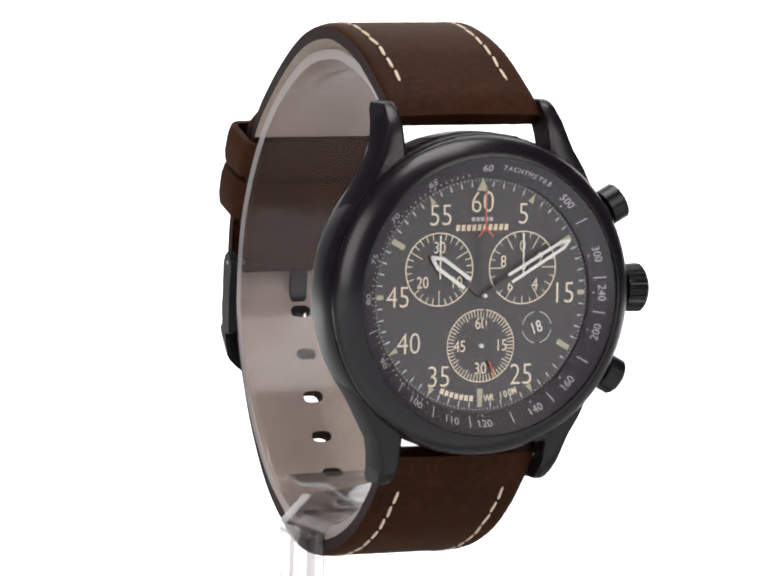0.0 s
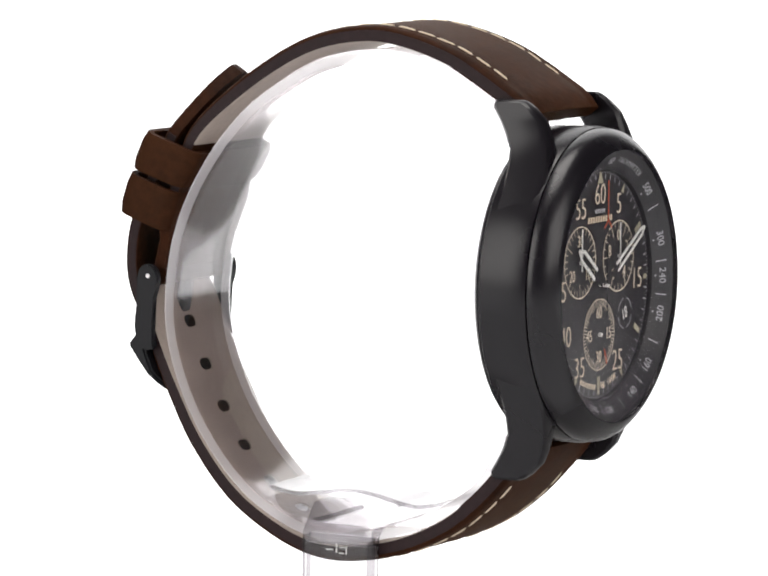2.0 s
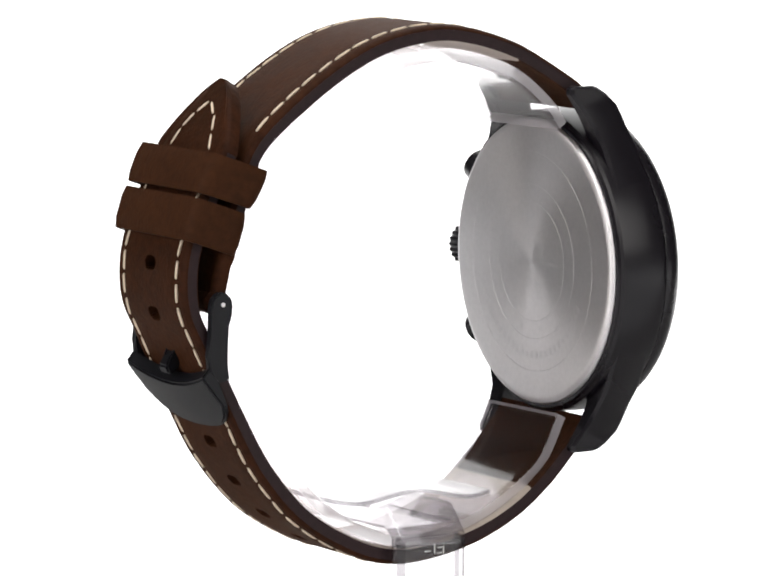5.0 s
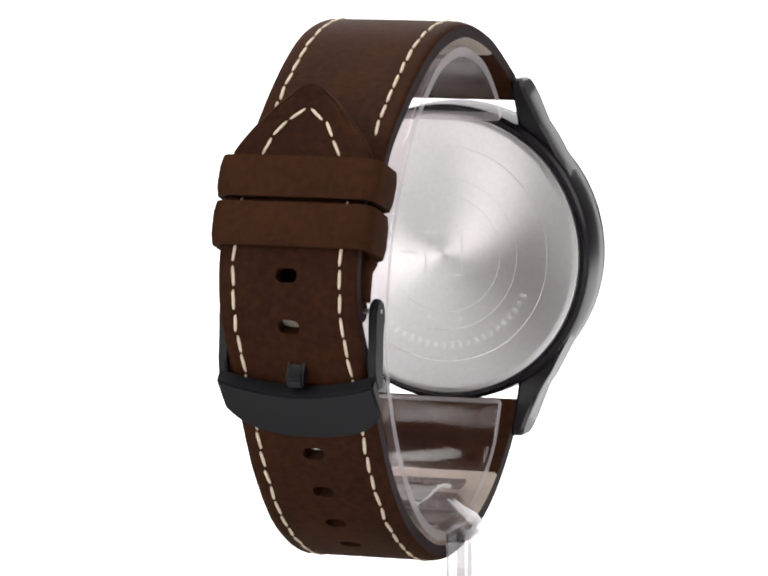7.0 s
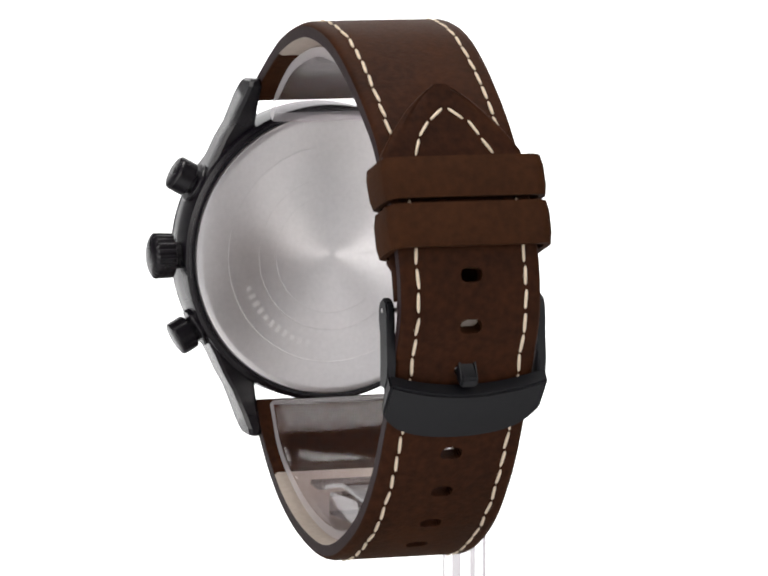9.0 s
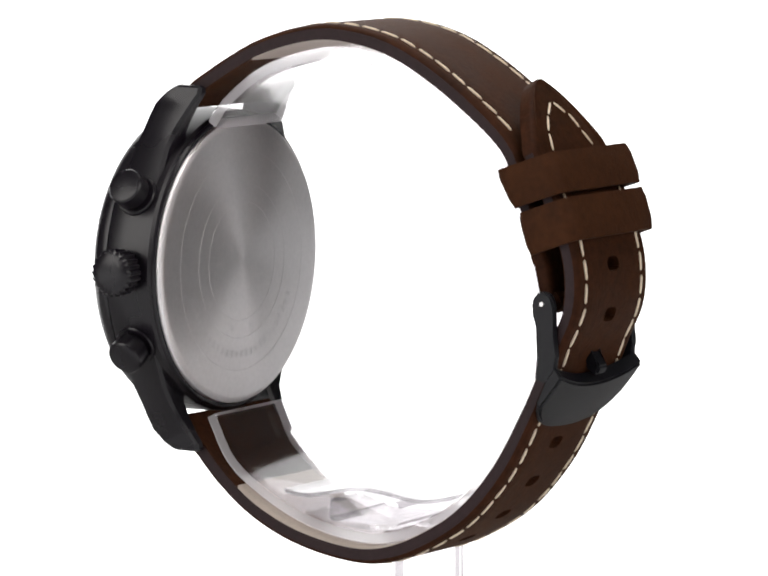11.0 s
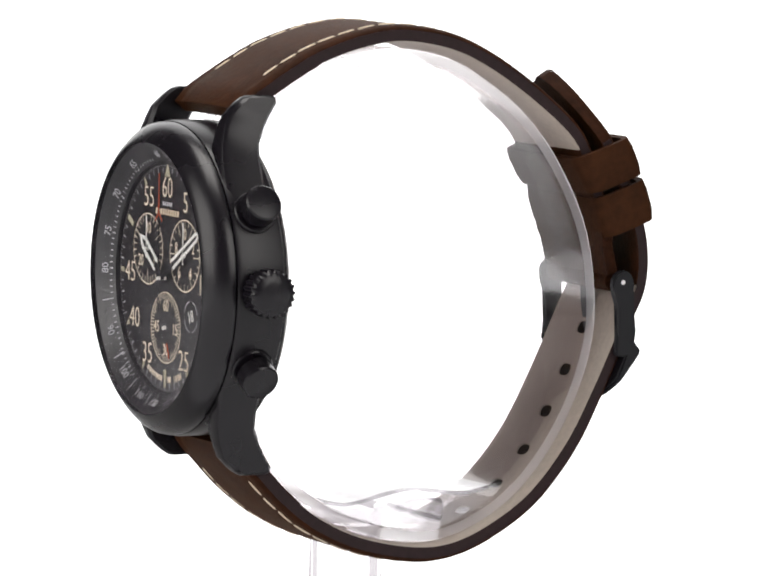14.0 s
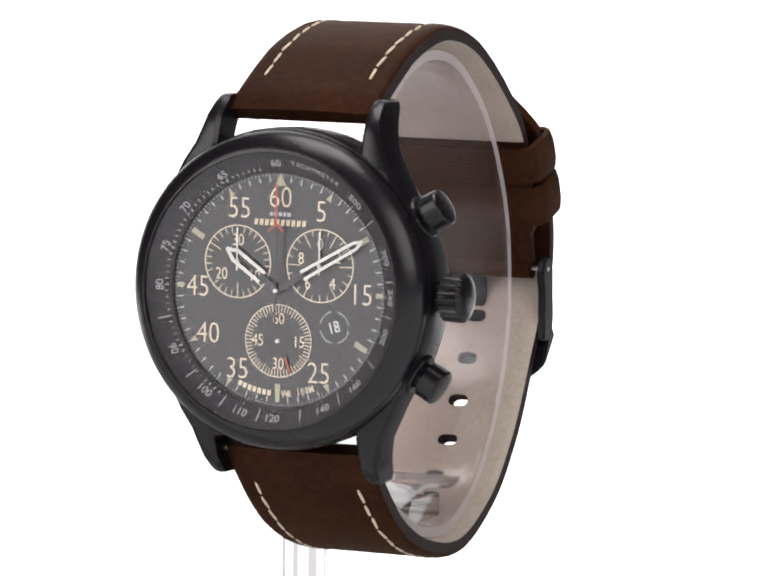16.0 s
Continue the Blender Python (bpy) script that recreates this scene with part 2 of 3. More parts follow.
def box(name, lo, hi, mat, label, category):
    bm = bmesh.new()
    bmesh.ops.create_cube(bm, size=1, matrix=Matrix.Translation((Vector(lo) + Vector(hi)) / 2) @ Matrix.Diagonal((*(Vector(hi) - Vector(lo)), 1)))
    me = bpy.data.meshes.new(name)
    bm.to_mesh(me)
    bm.free()
    me.materials.append(mat)
    return tagged(new(name, me), label, category, kind="structure")


# added glowing panels, unseen; split so that reflections differ by direction
tagged(sheet("table", [(-1.58, FLOOR), (-0.782, FLOOR)], 1.3, GLOW_PANEL), "unseen glowing white panel added before the watch", "table", kind="structure")
tagged(sheet("table", [(-0.78, FLOOR), (-0.03, FLOOR)], 0.4, GLOW_PANEL), "unseen glowing white panel added under the watch", "table", kind="structure")
for mat, side, front in ((SIDE_GLOW[0], -1, -0.78), (SIDE_GLOW[1], 1, -0.42), (GLOW_PANEL, 1, -0.78)):
    wing = tagged(sheet("table", [(front, FLOOR), (-0.422 if mat == GLOW_PANEL else -0.03, FLOOR)], 0.45, mat), "unseen glowing white side panel added for reflections", "table", kind="structure")
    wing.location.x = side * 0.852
# strip added out of view under the stand, dims what the case back reflects
tagged(sheet("table", [(-0.028, FLOOR), (0.178, FLOOR)], 0.46, DIM_STRIP), "unseen matt grey strip added below the clear stand", "table", kind="structure")

ZB, ZT = FLOOR - 0.03, 1.6
box("floor", (-1.6, -1.6, ZB - 0.05), (1.6, 1.4, FLOOR - 0.006), WALL, "plain grey studio table below the white backdrop", "floor")
box("wall_north", (-1.6, 1.4, ZB), (1.6, 1.45, ZT), WALL, "plain grey painted studio wall behind backdrop", "wall")
box("wall_south", (-1.6, -1.65, ZB), (1.6, -1.6, ZT), WALL, "plain grey painted studio wall facing backdrop", "wall")
box("wall_east", (1.6, -1.65, ZB), (1.65, 1.45, ZT), WALL, "plain grey painted studio side wall", "wall")
box("wall_west", (-1.65, -1.65, ZB), (-1.6, 1.45, ZT), WALL, "plain grey painted studio side wall", "wall")
box("ceiling", (-1.65, -1.65, ZT), (1.65, 1.45, ZT + 0.05), WALL, "plain grey painted studio ceiling", "ceiling")

# ---- the watch ----
CZ = 2.65      # height of the dial's centre
HEAD_TILT = -0.75
# the strap sits askew by a hair: turned about the vertical and leaning forward
STRAP_SET = Matrix.Rotation(radians(-0.42), 4, "Z") @ Matrix.Rotation(radians(0.37), 4, "X")
FACE = 33.9    # the dial's surface
watch = tagged(new("wristwatch"), "black steel chronograph wristwatch with dark brown stitched leather strap", "watch")

# strap centre lines, seen from the side
UPPER = Path([from_side(*p) for p in ((1178, 232), (1155, 204), (1120, 180), (1060, 143), (1000, 112), (910, 83), (820, 71), (710, 87), (615, 127), (505, 199), (410, 283), (374, 365), (347, 450), (328, 530), (314, 589))], 1)
LOWER = Path([from_side(*p) for p in ((1180, 888), (1162, 918), (1128, 956), (1075, 1010), (1000, 1066), (900, 1110), (780, 1134), (690, 1130), (600, 1096), (500, 1030), (415, 930), (355, 820), (318, 740), (288, 670), (261, 610), (254, 550), (264, 480), (300, 390), (350, 290), (386, 225), (424, 162))], -1)


def thick(path, thin_from, thin):
    def f(u):
        return 1.0 if u < thin_from - 8 else thin if u > thin_from + 8 else 1 + (thin - 1) * (u - thin_from + 8) / 16
    return f


def strap_half(u):
    return 11.0 - min(1.0, u / 60)


def strap(name, path, u0, u1, half, holes, lin0, lin1, kth, label):
    def high(u, f):
        a = abs(f)
        edge = 0.0 if a < 0.93 else -0.18 if a < 0.97 else -0.38 if a < 0.99 else -0.6
        groove = -0.14 if 0.75 < a < 0.84 else 0
        puff = 0.25 * max(0.0, 1 - u / 30) * max(0, 1 - (a / 0.72) ** 2)
        return 1.15 * kth(u) + edge + groove + puff

    def mid(u, f):
        return -1.08 * kth(u) if lin0 < u < lin1 else -1.3 * kth(u)

    body = part(name, band(path, u0, u1, mid, high, half, holes), LEATHER, watch, label)
    lining = band(path, lin0, lin1, lambda u, f: -1.3 * kth(u) + (0.12 if abs(f) > 0.98 else 0), lambda u, f: -1.085 * kth(u), half, [h for h in holes if lin0 + 1.2 < h < lin1 - 1.2])
    part("lining", lining, LINING, body, "beige leather lining")
    for sgn in (-1, 1):
        part("edge", band(path, u0 + 0.3, u1 - 10.5, lambda u, f: -1.12 * kth(u), lambda u, f: 0.7 * kth(u) - 0.25 * f * f, half, cols=[sgn * 9.9, sgn * 10.06], step=1.5), EDGE, body, "dark painted edge")
    return body


UP_END, LO_END = UPPER.length, LOWER.length
kt_up, kt_lo = thick(UPPER, UPPER.near(-25, 22), 0.85), thick(LOWER, LOWER.near(-28, -14), 0.88)
UP_LINE = (13.5, UPPER.near(*from_side(430, 262)) + 4.0)
upper = strap("upper_strap", UPPER, 0, UP_END - 1.2, lambda u: strap_half(u) if u < UP_END - 6 else 9.4, (), *UP_LINE, kt_up, "short dark brown leather strap with cream stitching")


HOLE0 = LOWER.near(-27.5, -19.9)
HOLES = [HOLE0 + 6.75 * k for k in (-3, -2, -1, 0, 1, 2, 3, 4)]


def tail_half(u):
    d = LO_END - u
    return strap_half(u) if d > 10 else max(0.8, 10.0 * (max(d, 0.0) / 10) ** 0.62)


lower = strap("lower_strap", LOWER, 0, LO_END, tail_half, HOLES, 13.5, LOWER.near(-34.0, 0.0), kt_lo, "long dark brown leather strap with punched holes and cream stitching")

# stitches
sm = bmesh.new()
bmesh.ops.create_icosphere(sm, subdivisions=2, radius=1.0)
for v in sm.verts:
    v.co.x = math.copysign(abs(v.co.x) ** 0.5, v.co.x)
bmesh.ops.scale(sm, vec=(0.00144, 0.00024, 0.00022), verts=sm.verts)
for f in sm.faces:
    f.smooth = True
STITCH = bpy.data.meshes.new("stitch")
sm.to_mesh(STITCH)
sm.free()
STITCH.materials.append(THREAD)
rng = random.Random(4)


def stitch_line(body, path, pts, kth, pitch=3.05):
    """Stitches along a polyline of (u, x) on the strap's outside."""
    pts = np.array(pts, float)
    cum = np.concatenate([[0], np.cumsum(np.linalg.norm(np.diff(pts, axis=0), axis=1))])
    n = int(cum[-1] / pitch)
    for k in range(n):
        d = (k + 0.5) * cum[-1] / n
        u, x = (np.interp(d, cum, pts[:, c]) for c in (0, 1))
        u2, x2 = (np.interp(d + 0.5, cum, pts[:, c]) for c in (0, 1))
        p, t, nn = path.at(u)
        q = p + nn * (1.08 * kth(u))
        along = Vector(sv(x2 - x, *(t * (u2 - u)))).normalized()
        up = Vector(sv(0, *nn))
        side = up.cross(along).normalized()
        jog = rng.uniform(-0.12, 0.12)
        along = (along + side * jog).normalized()
        side = up.cross(along).normalized()
        m = Matrix((along, side, up)).transposed().to_4x4()
        m.translation = Vector(sv(x + skew(path, u), *q)) * 0.001
        ob = new("stitch", STITCH)
        ob.parent = body
        ob.matrix_local = m @ Matrix.Diagonal((rng.uniform(0.92, 1.05), 1, 1, 1))


END_UP = UPPER.near(*from_side(425, 262))
for sgn in (-1, 1):
    stitch_line(upper, UPPER, [(6.3, sgn * 7.95), (END_UP, sgn * 7.9)], kt_up)
    stitch_line(lower, LOWER, [(6.3, sgn * 7.9), (LO_END - 16.5, sgn * 7.7), (LO_END - 14, sgn * 6.9), (LO_END - 11, sgn * 5.7), (LO_END - 8, sgn * 4.4), (LO_END - 6, sgn * 3.1), (LO_END - 4.8, sgn * 1.7), (LO_END - 3.7, sgn * 0.1)], kt_lo)


# thread colour dimmed to imitate the haze of the acrylic before it
HAZED_STITCH = STITCH.copy()
HAZED_STITCH.materials.clear()
HAZED_STITCH.materials.append(material("thread dimmed for haze", (0.16, 0.11, 0.08), 0.8, grain=4000))
# a row of stitches across the inside of the short strap's fold
fold_u = UPPER.near(-31.5, 5.9)
for k in range(5):
    p, t, nn = UPPER.at(fold_u)
    m = Matrix(((1, 0, 0), tuple(Vector(sv(0, *t))), tuple(Vector(sv(0, *-nn))))).transposed().to_4x4()
    m.translation = Vector(sv(-6.4 + 3.2 * k, *(p - nn * 1.0))) * 0.001
    ob = new("stitch", HAZED_STITCH)
    ob.parent = upper
    ob.matrix_local = m @ Matrix.Diagonal((0.8, 0.5, 0.5, 1))


# keepers: leather loops round both straps
def keeper(name, corners, half, label):
    """A loop whose side elevation is the quad corners (outer top, inner top, inner bottom, outer bottom)."""
    q = [np.array(from_side(*c)) for c in corners]
    bm = bmesh.new()
    wall = 1.15
    loops = []
    n_along = 5
    for k in range(n_along):
        f = k / (n_along - 1)
        o, i = q[0] * (1 - f) + q[3] * f, q[1] * (1 - f) + q[2] * f
        d = (i - o) / np.linalg.norm(i - o)
        depth = np.linalg.norm(i - o)
        inset = 0.22 if k in (0, n_along - 1) else 0.0
        ring_o, ring_i = [], []
        for rad, h, lo, hi, out in ((2.0, half - inset, inset, depth - inset, ring_o), (1.0, half - wall, wall, depth - wall, ring_i)):
            for cx, cd, a0 in ((h - rad, hi - rad, 0), (-h + rad, hi - rad, 90), (-h + rad, lo + rad, 180), (h - rad, lo + rad, 270)):
                for a in (0, 22.5, 45, 67.5, 90):
                    x, dd = cx + rad * math.cos(radians(a0 + a)), cd + rad * math.sin(radians(a0 + a))
                    out.append(bm.verts.new(sv(x + 0.1, *(o + d * dd))))
        loops.append((ring_o, ring_i))
    m = len(loops[0][0])
    for (ao, ai), (bo, bi) in zip(loops, loops[1:]):
        for j in range(m):
            l = (j + 1) % m
            bm.faces.new((ao[j], ao[l], bo[l], bo[j]))
            bm.faces.new((ai[l], ai[j], bi[j], bi[l]))
    for (o, i) in (loops[0], loops[-1]):
        for j in range(m):
            l = (j + 1) % m
            bm.faces.new((o[j], o[l], i[l], i[j]))
    return part(name, bm, KEEPER, watch, label)


keeper("keeper", ((297, 285), (430, 333), (390, 406), (263, 362)), 11.75, "free brown leather keeper loop")
keeper("keeper", ((259, 372), (379, 416), (352, 498), (233, 455)), 11.75, "fixed brown leather keeper loop")

# folded leather end of the short strap round the buckle's bar
p0 = from_side(313, 589)
part("fold", rod(sv(-8.9, *p0), sv(8.9, *p0), 1.55, 24), LEATHER, upper)

# buckle
ear_poly = [from_side(*p) for p in ((311, 563), (329, 571), (337, 589), (333, 610), (325, 635), (320, 665), (322, 700), (328, 740), (300, 745), (282, 722), (281, 690), (286, 650), (287, 615), (285, 592), (293, 571))]


def buckle_frame():
    bar = bmesh.new()
    poly = [from_side(*p) for p in ((284, 708), (264, 732), (298, 778), (334, 824), (345, 818), (322, 772), (300, 730))]
    d = np.array((0.61, -0.79))
    rows = []
    for x in np.linspace(-11.4, 11.4, 21):
        sh = 2.0 * (1 - (x / 11.4) ** 2)
        out = -0.5 * (1 - (x / 11.4) ** 2)
        cut = [0, 0, 0.6, 1, 1, 0.6, 0]
        rows.append([bar.verts.new(sv(x, *(np.array(p) + d * (sh - 2.6 * abs(x / 11.4) ** 6 * cut[i]) + np.array((0.79, 0.61)) * out))) for i, p in enumerate(poly)])
    for a, b in zip(rows, rows[1:]):
        for k in range(len(poly)):
            l = (k + 1) % len(poly)
            bar.faces.new((a[k], a[l], b[l], b[k]))
    bar.faces.new(rows[0])
    bar.faces.new(rows[-1][::-1])
    bmesh.ops.recalc_face_normals(bar, faces=bar.faces)
    bmesh.ops.bevel(bar, geom=[e for e in bar.edges if e.calc_face_angle(0) > 0.6], offset=0.3, segments=2, affect="EDGES", clamp_overlap=True)
    return bar


frame_part = part("buckle", buckle_frame(), BUCKLE, watch, "matt black steel pin buckle", angle=25)
for sgn in (-1, 1):
    part("ear", slab(ear_poly, sgn * 10.3, sgn * 11.5, 0.25), BUCKLE, frame_part)
part("pin", rod(sv(-11.55, *p0), sv(11.55, *p0), 0.32), STEEL, frame_part, "small steel spring bar")
tong = [from_side(*p) for p in ((306, 580), (300, 600), (296, 650), (288, 690), (262, 724), (270, 742), (290, 735), (306, 700), (312, 650), (318, 600))]
part("tongue", slab(tong, -1.25, 1.25, 0.3), BUCKLE, frame_part, "black steel tongue")
for w, dz in ((2.2, 0), (1.6, 1.0), (2.4, 2.0)):
    c = np.array(from_side(290, 785)) + np.array((0.61, -0.79)) * dz
    part("emblem", slab([tuple(c + np.array((0.61, -0.79)) * t + np.array((-0.79, -0.61)) * o) for t, o in ((-0.2, -0.9), (0.2, -0.9), (0.2, -0.38), (-0.2, -0.38))], -w, w, 0), BUCKLE, frame_part, "faint embossed mark")

# ---- case ----
case = part("case", lathe([(20.6, 25.9), (21.3, 25.7), (21.9, 26.2), (22.0, 27.0), (22.1, 30), (22.1, 32.6), (21.9, 33.15), (19.4, 33.2), (19.4, 33.0), (20.2, 32.5), (20.2, 27)], CZ, 128), BLACK, watch, "black plated steel case")


def lug(sx, sz):
    """A lug lofted along z: (height from the centre, inner x, outer x, back s, front s)."""
    rows = ((5.0, 14.0, 21.0, 26.5, 33.0), (8.0, 12.6, 20.35, 26.6, 33.0), (10.5, 11.6, 19.28, 26.7, 33.05), (12.4, 11.4, 18.28, 26.8, 33.1), (14.8, 11.1, 17.05, 27.0, 33.1), (17.2, 11.05, 16.0, 27.0, 33.0), (19.5, 11.05, 14.85, 26.6, 32.5),
            (21.6, 11.05, 14.2, 25.6, 31.9), (23.4, 11.05, 13.7, 24.5, 31.2), (25.0, 11.05, 13.4, 23.4, 29.6), (25.8, 11.1, 13.2, 23.4, 28.5), (26.1, 11.3, 12.9, 23.8, 27.9))
    slim, gap = (0.7, 0.4) if sx < 0 else (0.3, 0.0)
    rows = tuple((h, xi - gap * min(1.0, max(0.0, (h - 14) / 6)), xo - slim * min(1.0, max(0.0, (h - 13) / 7)), sb, sf) for h, xi, xo, sb, sf in rows)
    if sz < 0:  # the lower pair reaches a little further
        rows = tuple((h + 0.35 * min(1.0, max(0.0, (h - 12) / 8)), xi, xo, sb, sf) for h, xi, xo, sb, sf in rows)
    bm = bmesh.new()
    rings = []
    for h, xi, xo, sb, sf in rows:
        z = CZ + sz * h
        b = 0.5
        pts = ((xi, sb + b), (xi + b, sb), (xo - b, sb), (xo, sb + b), (xo, sf - 0.9), (xo - 0.3, sf - 0.3), (xo - 0.9, sf), (xi + b, sf), (xi, sf - b))
        rings.append([bm.verts.new(sv(sx * x, s, z)) for x, s in pts])
    n = len(rings[0])
    for a, c in zip(rings, rings[1:]):
        for k in range(n):
            bm.faces.new((a[k], a[(k + 1) % n], c[(k + 1) % n], c[k]))
    bm.faces.new(rings[0])
    bm.faces.new(rings[-1])
    return part("lug", bm, BLACK, case, angle=28)


for sx in (-1, 1):
    for sz in (-1, 1):
        lug(sx, sz)
for sz in (-1, 1):
    end = UPPER.at(1.0)[0] if sz > 0 else LOWER.at(1.0)[0]
    part("spring_bar", rod(sv(-11.3, *end), sv(11.3, *end), 0.6), STEEL, case, "steel spring bar")

part("bezel", lathe([(19.3, 33.2), (21.65, 33.22), (21.85, 33.4), (21.88, 33.9), (21.7, 34.7), (21.25, 35.5), (20.6, 36.2), (19.85, 36.8), (19.2, 37.2), (19.0, 37.22), (18.95, 37.1), (18.95, 33.6)], CZ, 128), BEZEL, watch, "smooth polished black bezel")
part("crystal", lathe([(0, 35.9), (18.93, 35.9), (18.93, 37.12), (18.85, 37.2), (0, 37.2)], CZ, 96), CRYSTAL, watch, "clear flat crystal", smooth=False)

# case back
back = part("case_back", lathe([(0, 24.5), (19.7, 24.5), (20.2, 24.6), (20.65, 24.85), (20.8, 25.2), (20.8, 26.4), (0, 26.4)], CZ, 128), STEEL, watch, "brushed steel case back with faint engraving")
part("case_rim", lathe([(20.85, 25.4), (21.3, 25.4), (21.5, 25.7), (21.4, 26.2), (20.85, 26.2)], CZ, 128), BLACK, case)
for r, w in ((15.9, 0.10), (11.2, 0.08), (8.6, 0.08)):
    part("engraved_ring", lathe([(r, 24.52), (r + w, 24.475), (r + 2 * w, 24.52)], CZ, 96), STEEL, back)


def engraved(x, z, turn, w, h):
    b = bmesh.new()
    bmesh.ops.create_cube(b, size=1, matrix=Matrix.Translation(sv(x, 24.5, CZ + z)) @ Matrix.Rotation(turn, 4, "Y") @ Matrix.Diagonal((w, 0.004, h, 1)))
    part("engraved_mark", b, STEEL, back, smooth=False)


for k in range(26):
    a = radians(110 + k * 5.4)
    engraved(13.6 * math.sin(a), 13.6 * math.cos(a), a, 0.6, 1.1 if k % 4 else 0.8)
for x, z, w, h in ((0, 3.2, 6.0, 0.4), (0, -3.2, 6.0, 0.4), (-2.9, 0, 0.4, 5.6), (2.9, 0, 0.4, 5.6), (0, 1.1, 3.2, 0.35), (0, -1.1, 3.2, 0.35), (-5.4, 0, 2.6, 0.4), (5.4, 0, 2.6, 0.4), (-2.4, -9.6, 0.8, 0.8), (2.4, -9.6, 0.8, 0.8)):
    engraved(x, z, 0.0, w, h)

# crown and pushers
def turned(name, angle, prof, parent, teeth=0, mat=BLACK, label=""):
    """A turned piece on the case's flank: (distance from the centre, radius); angle clockwise from 12."""
    n = 48 if not teeth else teeth * 4
    bm = bmesh.new()
    ax = Vector((math.sin(radians(angle)), 0, math.cos(radians(angle))))
    e1, e2 = Vector((0, 1, 0)), ax.cross(Vector((0, 1, 0)))
    c0 = Vector(sv(0, 29.7, CZ))
    rings = []
    for d, r, tooth in prof:
        ring = []
        for k in range(n):
            rr = r - (0.28 if tooth and k % 4 >= 2 else 0)
            a = 2 * math.pi * k / n
            ring.append(bm.verts.new(c0 + ax * d + (e1 * math.cos(a) + e2 * math.sin(a)) * rr))
        rings.append(ring)
    for a, b in zip(rings, rings[1:]):
        for k in range(n):
            bm.faces.new((a[k], a[(k + 1) % n], b[(k + 1) % n], b[k]))
    bm.faces.new(rings[0])
    bm.faces.new(rings[-1])
    return part(name, bm, mat, parent, label)


turned("crown", 90, ((21.0, 2.0, 0), (22.9, 2.0, 0), (22.95, 2.8, 0), (23.1, 3.3, 1), (25.7, 3.4, 1), (26.1, 2.9, 0), (26.35, 2.3, 0), (26.5, 1.7, 0)), watch, 22, BLACK, "knurled black crown")
for ang in (61.5, 119):
    turned("pusher", ang, ((20.8, 3.0, 0), (22.3, 3.0, 0), (22.5, 2.85, 0), (22.55, 1.9, 0), (23.1, 1.9, 0), (23.15, 2.4, 0), (23.3, 2.6, 0), (25.5, 2.6, 0), (25.75, 2.4, 0), (25.85, 2.0, 0)), watch, 0, BLACK, "black round push button")

# ---- dial ----
dial = part("dial", lathe([(0, FACE), (19.2, FACE), (19.2, FACE - 0.4), (0, FACE - 0.4)], CZ, 96), DIAL, watch, "matt black dial with cream printing", smooth=False)


def letters(body, size, mat, x, z, turn=0.0, wide=0.85, name="numeral", lift=0.03, bold=0.0, slope=0.0):
    """Raised print on the dial, centred at (x, z) from its middle; turn clockwise in degrees."""
    cu = bpy.data.curves.new("print", "FONT")
    cu.body, cu.size, cu.align_x, cu.align_y = body, size, "CENTER", "CENTER"
    cu.extrude, cu.resolution_u, cu.offset = 0.02, 3, bold
    tmp = new("print", cu)
    me = bpy.data.meshes.new_from_object(tmp.evaluated_get(bpy.context.evaluated_depsgraph_get()))
    bpy.data.objects.remove(tmp)
    bm = bmesh.new()
    bm.from_mesh(me)
    bpy.data.meshes.remove(me)
    ys = [v.co.y for v in bm.verts]
    mid = (max(ys) + min(ys)) / 2
    for v in bm.verts:
        v.co.x *= wide
        v.co.y -= mid
    m = Matrix.Translation(sv(x, FACE + lift, CZ + z)) @ Matrix.Rotation(radians(turn), 4, "Y") @ Matrix.Rotation(radians(90 + slope), 4, "X")
    bmesh.ops.transform(bm, matrix=m, verts=bm.verts)
    return part(name, bm, mat, dial, smooth=False)


def plate(shape, mat, x, z, turn=0.0, name="marker", lift=0.06, depth=0.12, parent=None, s0=FACE):
    """A flat raised piece of outline shape (x, z), turned clockwise about its own origin."""
    bm = bmesh.new()
    c, s = math.cos(radians(turn)), math.sin(radians(turn))
    pts = [(x + a * c + b * s, z - a * s + b * c) for a, b in shape]
    f = [bm.verts.new(sv(a, s0 + lift, CZ + b)) for a, b in pts]
    k = [bm.verts.new(sv(a, s0 + lift - depth, CZ + b)) for a, b in pts]
    bm.faces.new(f)
    bm.faces.new(k[::-1])
    for i in range(len(f)):
        j = (i + 1) % len(f)
        bm.faces.new((f[i], k[i], k[j], f[j]))
    return part(name, bm, mat, parent or dial, smooth=False)


def ticks(items, mat, cx, cz, name, lift=0.035):
    """Printed dashes in one piece: (angle, inner radius, outer radius, width)."""
    bm = bmesh.new()
    for a, r0, r1, w in items:
        t = radians(a)
        d, n = (math.sin(t), math.cos(t)), (math.cos(t), -math.sin(t))
        q = [(cx + d[0] * r + n[0] * o, cz + d[1] * r + n[1] * o) for r, o in ((r0, -w / 2), (r1, -w / 2), (r1, w / 2), (r0, w / 2))]
        bm.faces.new([bm.verts.new(sv(a2, FACE + lift + (max(0.0, math.hypot(a2, b2) - 16.3) * 0.65 if lift > 0.5 else 0), CZ + b2)) for a2, b2 in q])
    return tagged(part(name, bm, mat, dial, smooth=False), kind="stuff")


